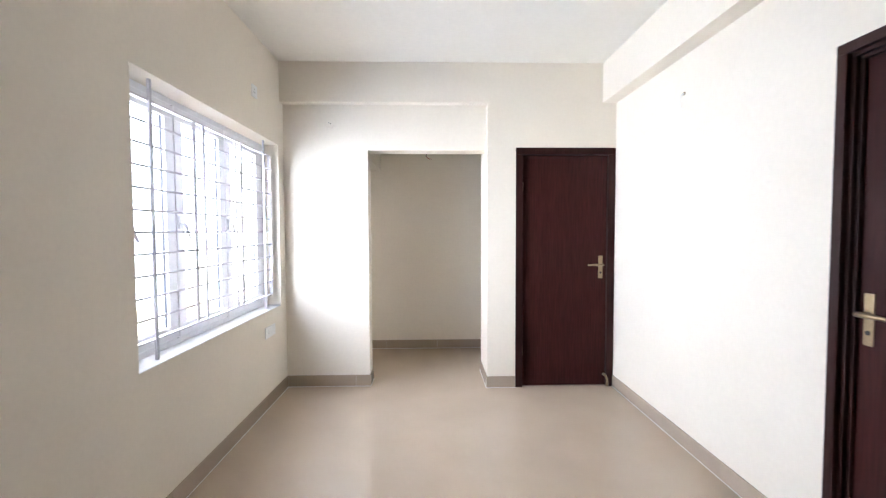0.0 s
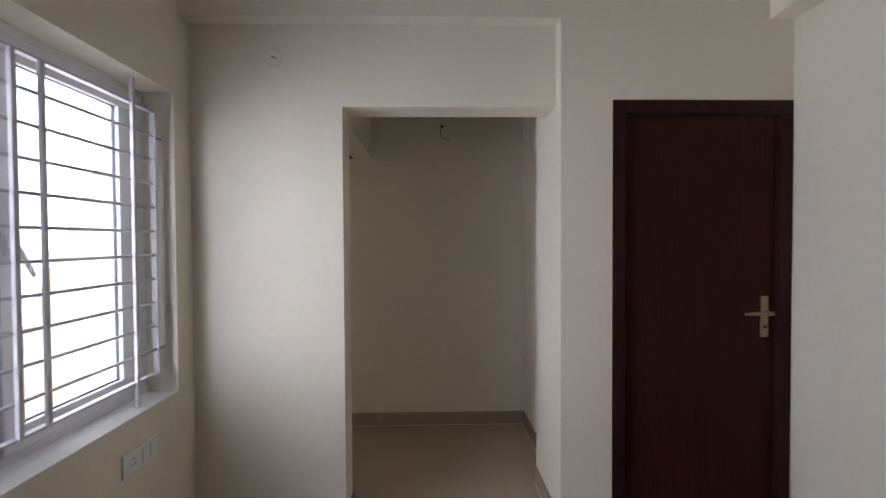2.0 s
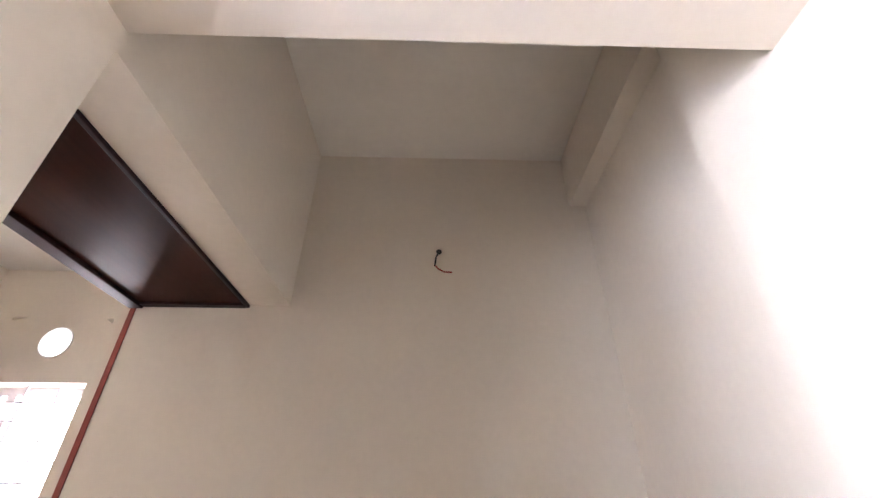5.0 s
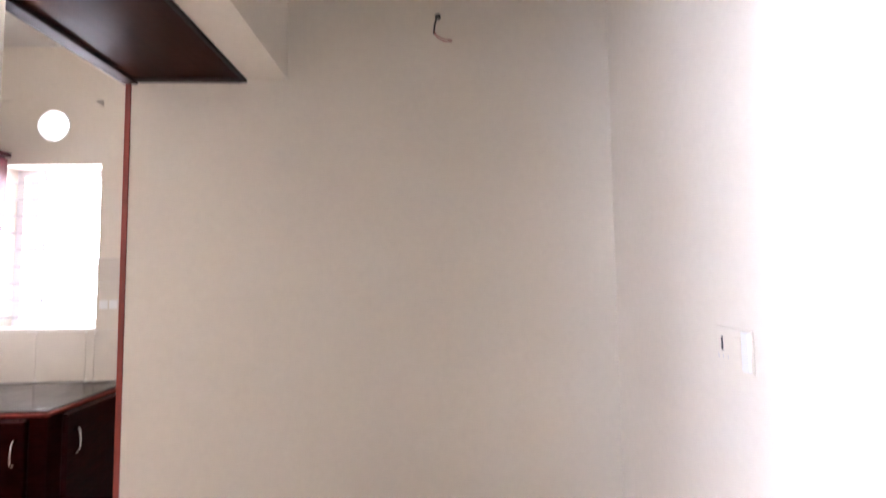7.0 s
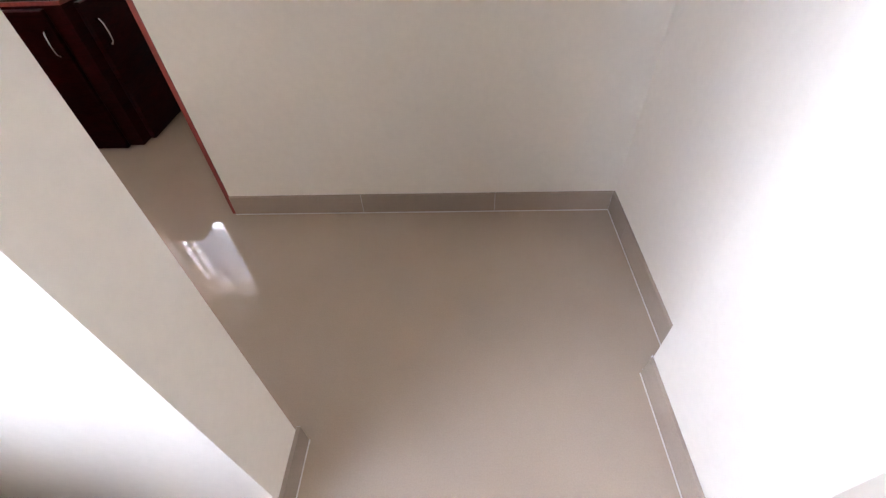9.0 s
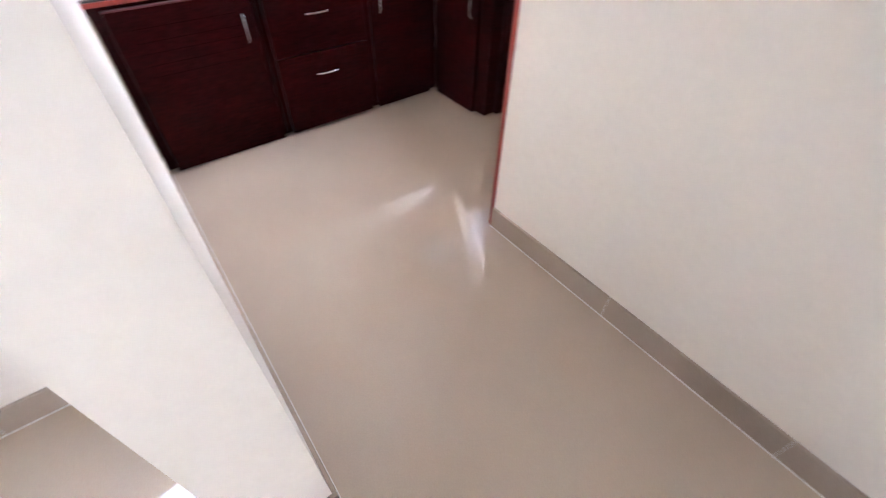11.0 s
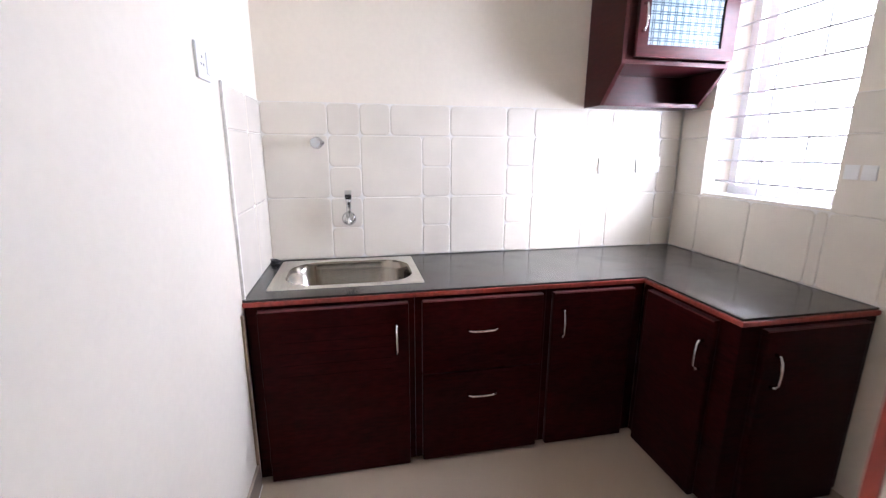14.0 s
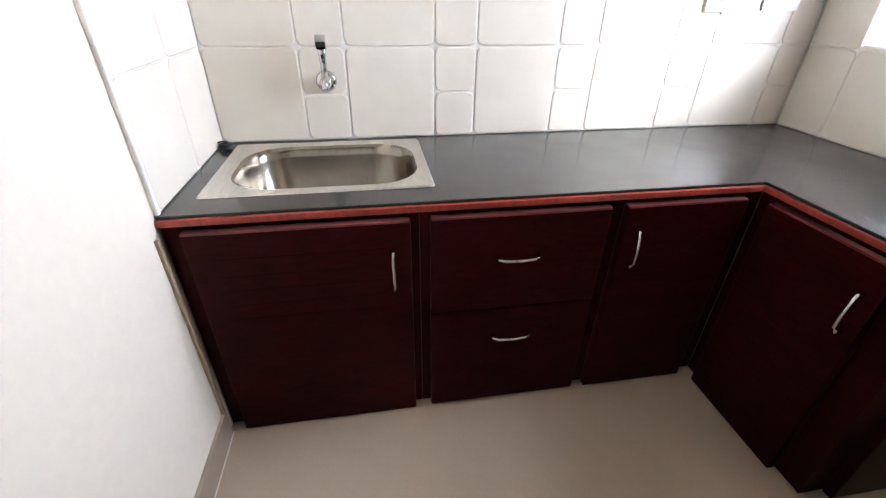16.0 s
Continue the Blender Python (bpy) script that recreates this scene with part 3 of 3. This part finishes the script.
def rounded(x0, x1, y0, y1, r, n=6):
    pts = []
    for cx, cy, a0 in ((x1 - r, y1 - r, 0), (x0 + r, y1 - r, 90), (x0 + r, y0 + r, 180), (x1 - r, y0 + r, 270)):
        for k in range(n + 1):
            a = radians(a0 + 90 * k / n)
            pts.append((cx + r * math.cos(a), cy + r * math.sin(a)))
    return pts


def kitchen_sink():
    s = thing("sink", ((SINK[0] + SINK[1]) / 2, (SINK[2] + SINK[3]) / 2, TOP), "stainless steel single-bowl sink set in the worktop", "sink")
    bm = bmesh.new()
    z = TOP
    bowl = (-1.56, -1.198, 0.37, 0.90)
    loops = []
    # rim from the outer lip over the flange and down into the bowl
    for inset, zz, rr, bow in ((0, z + 0.0005, 0.012, 0), (0.004, z + 0.005, 0.012, 0), (0.012, z + 0.0045, 0.012, 0), (0, z + 0.0035, 0.125, 1), (0.006, z - 0.004, 0.125, 1),
                               (0.012, z - 0.03, 0.125, 1), (0.024, z - 0.135, 0.115, 1), (0.05, z - 0.165, 0.095, 1), (0.12, z - 0.172, 0.04, 1)):
        q = bowl if bow else SINK
        loops.append([bm.verts.new((px, py, zz)) for px, py in rounded(q[0] + inset, q[1] - inset, q[2] + inset, q[3] - inset, rr)])
    n = len(loops[0])
    for i, (a, b) in enumerate(zip(loops, loops[1:])):
        for k in range(n):
            f = bm.faces.new((a[k], a[(k + 1) % n], b[(k + 1) % n], b[k]))
            f.smooth = i > 3
    bm.faces.new(loops[-1])
    bmesh.ops.recalc_face_normals(bm, faces=bm.faces[:])
    # split so the bowl takes the tone with dark reflections painted in
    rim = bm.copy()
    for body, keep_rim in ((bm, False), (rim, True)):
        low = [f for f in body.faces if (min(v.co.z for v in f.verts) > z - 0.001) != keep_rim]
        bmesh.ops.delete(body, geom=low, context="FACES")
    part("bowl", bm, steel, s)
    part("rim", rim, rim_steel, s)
    cx, cy = (bowl[0] + bowl[1]) / 2, (bowl[2] + bowl[3]) / 2
    part("drain", tube([(cx, cy, z - 0.172), (cx, cy, z - 0.168)], 0.04, 24), chrome, s)
    part("drain_hole", tube([(cx, cy, z - 0.168), (cx, cy, z - 0.1672)], 0.026, 20), slot_dark, s)


kitchen_sink()


def sink_tap():
    t = thing("tap", (KW, 0.635, 0.955), "chrome wall-mounted sink tap with upturned lever", "tap")
    y, z = 0.635, 0.955
    part("flange", tube([(KW + 0.010, y, z), (KW + 0.018, y, z), (KW + 0.024, y, z), (KW + 0.028, y, z)], [0.034, 0.034, 0.028, 0.018], 24), chrome, t)
    part("body", tube([(KW + 0.022, y, z), (KW + 0.06, y, z), (KW + 0.066, y, z)], [0.016, 0.019, 0.012], 18), chrome, t)
    part("neck", tube([(KW + 0.045, y, z + 0.004), (KW + 0.047, y, z + 0.05), (KW + 0.050, y, z + 0.085), (KW + 0.056, y, z + 0.105)], [0.014, 0.010, 0.012, 0.016], 16), chrome, t)
    part("lever", prism([(KW + 0.038, z + 0.104), (KW + 0.074, z + 0.108), (KW + 0.078, z + 0.124), (KW + 0.060, z + 0.142), (KW + 0.040, z + 0.142)], "y", y - 0.015, y + 0.015), chrome, t)
    part("spout", tube([(KW + 0.05, y, z + 0.03), (KW + 0.075, y + 0.002, z + 0.028), (KW + 0.11, y + 0.004, z + 0.012), (KW + 0.125, y + 0.004, z - 0.012)], [0.010, 0.010, 0.010, 0.011], 14), chrome, t)
    v = thing("angle_valve", (KW, 0.503, 1.314), "chrome angle valve on the tiled wall", "valve")
    y, z = 0.503, 1.314
    part("flange", tube([(KW + 0.012, y, z), (KW + 0.022, y, z)], [0.028, 0.022], 18), chrome, v)
    part("body", tube([(KW + 0.018, y, z), (KW + 0.07, y, z)], 0.013, 14), chrome, v)
    part("knob", tube([(KW + 0.07, y, z), (KW + 0.075, y, z), (KW + 0.10, y, z)], [0.015, 0.026, 0.022], 12), chrome, v)
    part("outlet", tube([(KW + 0.045, y, z), (KW + 0.045, y + 0.035, z)], 0.009, 12), chrome, v)


sink_tap()


# ---------------------------------------------------------------- wall cabinet
def wall_cabinet():
    y0, y1, z0, z1 = 1.852, 2.412, 1.500, 2.11
    xf, xs, zs = KW + 0.30, KW + 0.15, 1.665
    c = thing("wall_cabinet", (KW, (y0 + y1) / 2, z0), "mahogany-stained wall cabinet with checked glass door and open shelf", "cabinet")
    side = [(KW + 0.002, z0), (xs, z0), (xf, zs), (xf, z1), (KW + 0.002, z1)]
    part("side_panel", prism(side, "y", y0, y0 + 0.018), cab_wall_wood, c)
    part("side_panel", prism(side, "y", y1 - 0.018, y1), cab_wall_wood, c)
    part("bottom_shelf", boxes((KW + 0.002, xs + 0.004, y0 + 0.018, y1 - 0.018, z0, z0 + 0.018)), cab_wall_wood, c)
    part("middle_shelf", boxes((KW + 0.002, xf - 0.002, y0 + 0.018, y1 - 0.018, zs, zs + 0.018)), cab_wall_wood, c)
    part("back_panel", boxes((KW + 0.002, KW + 0.008, y0 + 0.018, y1 - 0.018, z0 + 0.018, z1)), cab_wall_wood, c)
    part("top_panel", boxes((KW + 0.008, xf, y0 + 0.018, y1 - 0.018, z1 - 0.018, z1)), cab_wall_wood, c)
    part("cornice", box(KW + 0.002, xf + 0.03, y0 - 0.012, y1 + 0.012, z1, z1 + 0.03, 0.006), cab_wall_wood, c)
    part("stile", box(xf - 0.018, xf + 0.001, y0 + 0.018, y0 + 0.05, zs + 0.018, z1 - 0.018, 0.001), cab_wall_wood, c)
    d = part("door_frame", boxes((xf + 0.002, xf + 0.022, 1.905, 1.958, zs + 0.028, z1 - 0.01), (xf + 0.002, xf + 0.022, 2.335, y1 - 0.004, zs + 0.028, z1 - 0.01),
                                 (xf + 0.002, xf + 0.022, 1.958, 2.335, zs + 0.028, zs + 0.078), (xf + 0.002, xf + 0.022, 1.958, 2.335, z1 - 0.075, z1 - 0.01)), cab_wall_wood, c)
    pane = part("pane", boxes((xf + 0.008, xf + 0.012, 1.958, 2.335, zs + 0.078, z1 - 0.075)), frost, d, "frosted pale blue glass pane")
    # checked lines on the glass: pairs of thin dark bands both ways
    y = 1.975
    while y < 2.325:
        part("check_line", boxes((xf + 0.0125, xf + 0.0135, y, y + 0.004, zs + 0.078, z1 - 0.075)), check_ink, d)
        part("check_line", boxes((xf + 0.0125, xf + 0.0135, y + 0.010, y + 0.014, zs + 0.078, z1 - 0.075)), check_ink, d)
        y += 0.036
    z = zs + 0.095
    while z < z1 - 0.09:
        part("check_line", boxes((xf + 0.0137, xf + 0.0147, 1.958, 2.335, z, z + 0.004)), check_ink, d)
        part("check_line", boxes((xf + 0.0137, xf + 0.0147, 1.958, 2.335, z + 0.010, z + 0.014)), check_ink, d)
        z += 0.036
    d_handle(d, (xf + 0.022, 1.925, zs + 0.24), (xf + 0.022, 1.925, zs + 0.13), (1, 0, 0))


frost = material("frosted_glass", (0.42, 0.53, 0.59), 0.4, grain=0.05, scale=12, stain=0.15, stain_scale=7, spec=0.25)
check_ink = material("check_print", (0.05, 0.09, 0.11), 0.5, grain=0.1)
wall_cabinet()


# ---------------------------------------------------------------- wall tiles
def glaze(w, h):
    """One glazed tile with a cushioned edge, its back on x = 0, its centre at the origin."""
    bm = bmesh.new()
    e, r = 0.0012, 0.020
    loops = []
    for inset, x in ((e, 0.0), (e, 0.0075), (e + 0.0038, 0.0095)):
        loops.append([bm.verts.new((x, py, pz)) for py, pz in rounded(-w / 2 + inset, w / 2 - inset, -h / 2 + inset, h / 2 - inset, r, 2)])
    n = len(loops[0])
    for a, b in zip(loops, loops[1:]):
        for k in range(n):
            bm.faces.new((a[k], a[(k + 1) % n], b[(k + 1) % n], b[k])).smooth = False
    bm.faces.new(loops[-1])
    bmesh.ops.recalc_face_normals(bm, faces=bm.faces[:])
    me = bpy.data.meshes.new("tile")
    bm.to_mesh(me)
    bm.free()
    me.materials.append(tile_glaze)
    return me


GLAZE = {}


def set_tile(parent, m, w, h):
    key = (round(w, 3), round(h, 3))
    if key not in GLAZE:
        GLAZE[key] = glaze(*key)
    ob = new("tile", GLAZE[key])
    ob.parent = parent
    ob.matrix_basis = m


splash_w = tagged(new("backsplash_west"), "glazed off-white ceramic tiles behind the sink", "backsplash", kind="structure")
part("joint_bed", boxes((KW + 0.0005, KW + 0.006, PIER + 0.002, KN - 0.002, TOP + 0.0005, 1.496)), tile_joint, splash_w)
splash_n = tagged(new("backsplash_north"), "glazed off-white ceramic tiles under the kitchen window", "backsplash", kind="structure")
splash_s = tagged(new("backsplash_south"), "glazed off-white tiles beside the sink, raw cement edge", "backsplash", kind="structure")
part("joint_bed", boxes((KW + 0.012, -1.09, PIER + 0.0005, PIER + 0.006, TOP + 0.0005, 1.496)), tile_joint, splash_s)
part("cement_edge", box(-1.092, -1.078, PIER + 0.0005, PIER + 0.012, TOP + 0.0005, 1.50, 0.003), tile_joint, splash_s, "rough grey cement edge")

# top course of the long wall is laid out on its own
TOPS = (0.262, 0.554, 0.703, 0.847, 1.140, 1.432, 1.580, 1.872, 2.020, 2.312, 2.444)
for s, e in zip(TOPS, TOPS[1:]):
    set_tile(splash_w, Matrix.Translation((KW + 0.0005, (s + e) / 2, (1.351 + 1.494) / 2)), e - s, 1.494 - 1.351)
COLS = ((0.262, 0.554, 0), (0.554, 0.703, 1), (0.703, 1.0, 0), (1.0, 1.144, 1), (1.144, 1.438, 0), (1.438, 1.582, 1), (1.582, 1.877, 0), (1.877, 2.028, 1), (2.028, 2.322, 0), (2.322, 2.444, 1))
for s, e, small in COLS:
    zs = (TOP + 0.001, 0.912, 1.058, 1.205, 1.351) if small else (TOP + 0.001, 1.058, 1.351)
    for p, q in zip(zs, zs[1:]):
        set_tile(splash_w, Matrix.Translation((KW + 0.0005, (s + e) / 2, (p + q) / 2)), e - s, q - p)
turn_n = Matrix.Rotation(radians(-90), 4, "Z")
XS = (-1.640, -1.448, -1.15, -0.86, -0.81, -0.60, -0.31, -0.02, 0.14)
for s, e in zip(XS, XS[1:]):
    zs = (TOP + 0.001, 1.060) if KWIN[0] - 0.001 <= s and e <= KWIN[1] + 0.001 else (TOP + 0.001, 1.058, 1.351, 1.494)
    for p, q in zip(zs, zs[1:]):
        set_tile(splash_n, Matrix.Translation(((s + e) / 2, KN - 0.0005, (p + q) / 2)) @ turn_n, e - s, q - p)
part("joint_bed", boxes((KW + 0.012, KWIN[0], KN - 0.006, KN - 0.0005, TOP + 0.0005, 1.496), (KWIN[1], 0.146, KN - 0.006, KN - 0.0005, TOP + 0.0005, 1.496),
                        (KWIN[0], KWIN[1], KN - 0.006, KN - 0.0005, TOP + 0.0005, 1.064)), tile_joint, splash_n)
turn_s = Matrix.Rotation(radians(90), 4, "Z")
for s, e in ((-1.640, -1.385), (-1.385, -1.092)):
    for p, q in ((TOP + 0.001, 1.058), (1.058, 1.351), (1.351, 1.494)):
        set_tile(splash_s, Matrix.Translation(((s + e) / 2, PIER + 0.0005, (p + q) / 2)) @ turn_s, e - s, q - p)


# ---------------------------------------------------------------- switches, sockets, wiring
def switch_plate(at, out, w, h, label, rockers=2, socket=True, name="socket_plate"):
    """A flush plate of modules; out is the way it faces."""
    o = Vector(at)
    f = Vector(out)
    a = Vector((0, 0, 1)).cross(f)
    s = thing(name, at, label, "switch")

    def blk(pname, ca, cz, da, dz, d0, d1, mat, bev=0.0):
        p, q = o + a * (ca - da / 2) + f * d0, o + a * (ca + da / 2) + f * d1
        part(pname, box(min(p.x, q.x), max(p.x, q.x), min(p.y, q.y), max(p.y, q.y), o.z + cz - dz / 2, o.z + cz + dz / 2, bev), mat, s)
    blk("plate", 0, 0, w, h, 0.0005, 0.009, plastic, 0.002)
    m = rockers + (2 if socket else 0)
    step = (w - 0.02) / max(m, 1)
    for k in range(rockers):
        blk("rocker", w / 2 - 0.01 - step * (k + 0.5), 0, step * 0.86, h * 0.62, 0.009, 0.0125, plastic, 0.0012)
    if socket:
        c = -w / 2 + 0.01 + step
        for da, dz in ((0, 0.012), (-0.010, -0.008), (0.010, -0.008)):
            blk("pin_hole", c + da, dz, 0.006, 0.006, 0.009, 0.0096, slot_dark)


def passage_switch():
    """A wall-coloured box cover with an open slot, and one white rocker module at its end."""
    at = (PASS_E, 0.705, 1.203)
    p = thing("switch_plate", at, "wall-coloured switch plate with an open slot and white rocker", "switch")
    x = PASS_E
    part("plate", box(x - 0.006, x - 0.0005, 0.650, 0.760, 1.157, 1.249, 0.002), paint, p)
    part("rocker", box(x - 0.013, x - 0.006, 0.652, 0.672, 1.162, 1.244, 0.002), plastic, p, "white rocker switch")
    part("rocker", box(x - 0.009, x - 0.006, 0.678, 0.700, 1.172, 1.230, 0.0015), paint, p)
    part("slot", box(x - 0.0072, x - 0.006, 0.7365, 0.7415, 1.196, 1.226, 0.0), slot_dark, p, "dark open slot")
    for y in (0.752, 0.738, 0.722):
        part("pin_hole", box(x - 0.0064, x - 0.006, y - 0.001, y + 0.001, 1.178, 1.186, 0.0), grille_paint, p)


switch_plate((0, -0.31, 0.592), (1, 0, 0), 0.20, 0.088, "white switched power socket plate low on the wall", 2)
switch_plate((0, -0.52, 2.40), (1, 0, 0), 0.085, 0.088, "white socket plate high on the wall", 1)
passage_switch()
switch_plate((KW + 0.0095, 2.255, 1.212), (1, 0, 0), 0.145, 0.085, "white switched socket on the kitchen tiles", 1)
switch_plate((KW + 0.0095, 2.015, 1.207), (1, 0, 0), 0.115, 0.085, "white switched socket on the kitchen tiles", 1)
switch_plate((-0.925, PIER, 1.525), (0, 1, 0), 0.11, 0.095, "white switched socket above the tile edge", 1)
switch_plate((-0.735, KN, 1.215), (0, -1, 0), 0.135, 0.085, "white switch plate beside the kitchen window", 2, False)


def loose_wire(at, out, label, ring=False):
    o, f = Vector(at), Vector(out)
    a = Vector((0, 0, 1)).cross(f)
    w = thing("wall_light_point", at, label, "wiring")
    up = Vector((0, 0, 1))
    part("knockout", tube([o + f * 0.0005, o + f * 0.004], 0.011, 14), slot_dark if not ring else brass, w)
    part("cable", tube([o + f * 0.002, o + f * 0.02 - up * 0.008, o + f * 0.026 - up * 0.04 - a * 0.012, o + f * 0.02 - up * 0.075 - a * 0.016], 0.0035, 8), wire_black if not ring else plastic, w)
    part("cable_end", tube([o + f * 0.02 - up * 0.07 - a * 0.016, o + f * 0.026 - up * 0.09 - a * 0.002, o + f * 0.03 - up * 0.105 + a * 0.02, o + f * 0.034 - up * 0.108 + a * 0.05], 0.003, 8), wire_red if not ring else plastic, w)


loose_wire((1.243, BACK, 2.318), (0, -1, 0), "loose electric cable ends hanging from the wall")
loose_wire((RW, -1.003, 2.245), (-1, 0, 0), "white loose electric cable hanging from the wall", True)


def round_box(at):
    w = thing("junction_box", at, "round white junction box cover with cut wires", "wiring")
    o = Vector(at)
    part("cover", tube([o, o + Vector((0, -0.004, 0)), o + Vector((0, -0.006, 0))], [0.042, 0.042, 0.036], 28), paint, w)
    part("cable", tube([o + Vector((-0.012, -0.006, 0.006)), o + Vector((0, -0.012, 0)), o + Vector((0.014, -0.01, -0.008))], 0.0018, 8), wire_black, w)


round_box((0.405, RECESS, 2.322))

# ring of pipe in the vent hole
vent = thing("vent_pipe", (HOLE[0], KN, HOLE[1]), "white pipe lining the round vent hole", "vent")
bm = bmesh.new()
for r0, r1 in ((HOLE[2] - 0.002, HOLE[2] - 0.007),):
    rings = []
    for y, r in ((KN - 0.006, r0), (KN - 0.006, r1), (KN + WT - 0.01, r1), (KN + WT - 0.01, r0)):
        rings.append([bm.verts.new((HOLE[0] + r * math.cos(2 * math.pi * k / 32), y, HOLE[1] + r * math.sin(2 * math.pi * k / 32))) for k in range(32)])
    for a, b in zip(rings, rings[1:] + rings[:1]):
        for k in range(32):
            bm.faces.new((a[k], a[(k + 1) % 32], b[(k + 1) % 32], b[k]))
bmesh.ops.recalc_face_normals(bm, faces=bm.faces[:])
part("pipe", bm, plastic, vent)


# ---------------------------------------------------------------- small things in the kitchen
strip = thing("filler_strip", (-1.043, PIER, 0), "tan filler strip between cabinet and wall", "strip")
part("strip", box(-1.051, -1.037, PIER + 0.0005, PIER + 0.010, 0.101, 0.712, 0.002), filler_tan, strip)
plug = thing("sink_plug_chain", (-1.575, 0.288, TOP), "coiled black plug chain beside the sink", "chain")
coil = []
for k in range(46):
    a = k * 0.52
    coil.append((-1.578 + (0.014 + 0.006 * math.sin(k * 0.9)) * math.cos(a), 0.288 + (0.017 + 0.005 * math.cos(k * 0.7)) * math.sin(a), TOP + 0.003 + 0.0004 * k))
part("chain", tube(coil, 0.0026, 6), wire_black, plug)
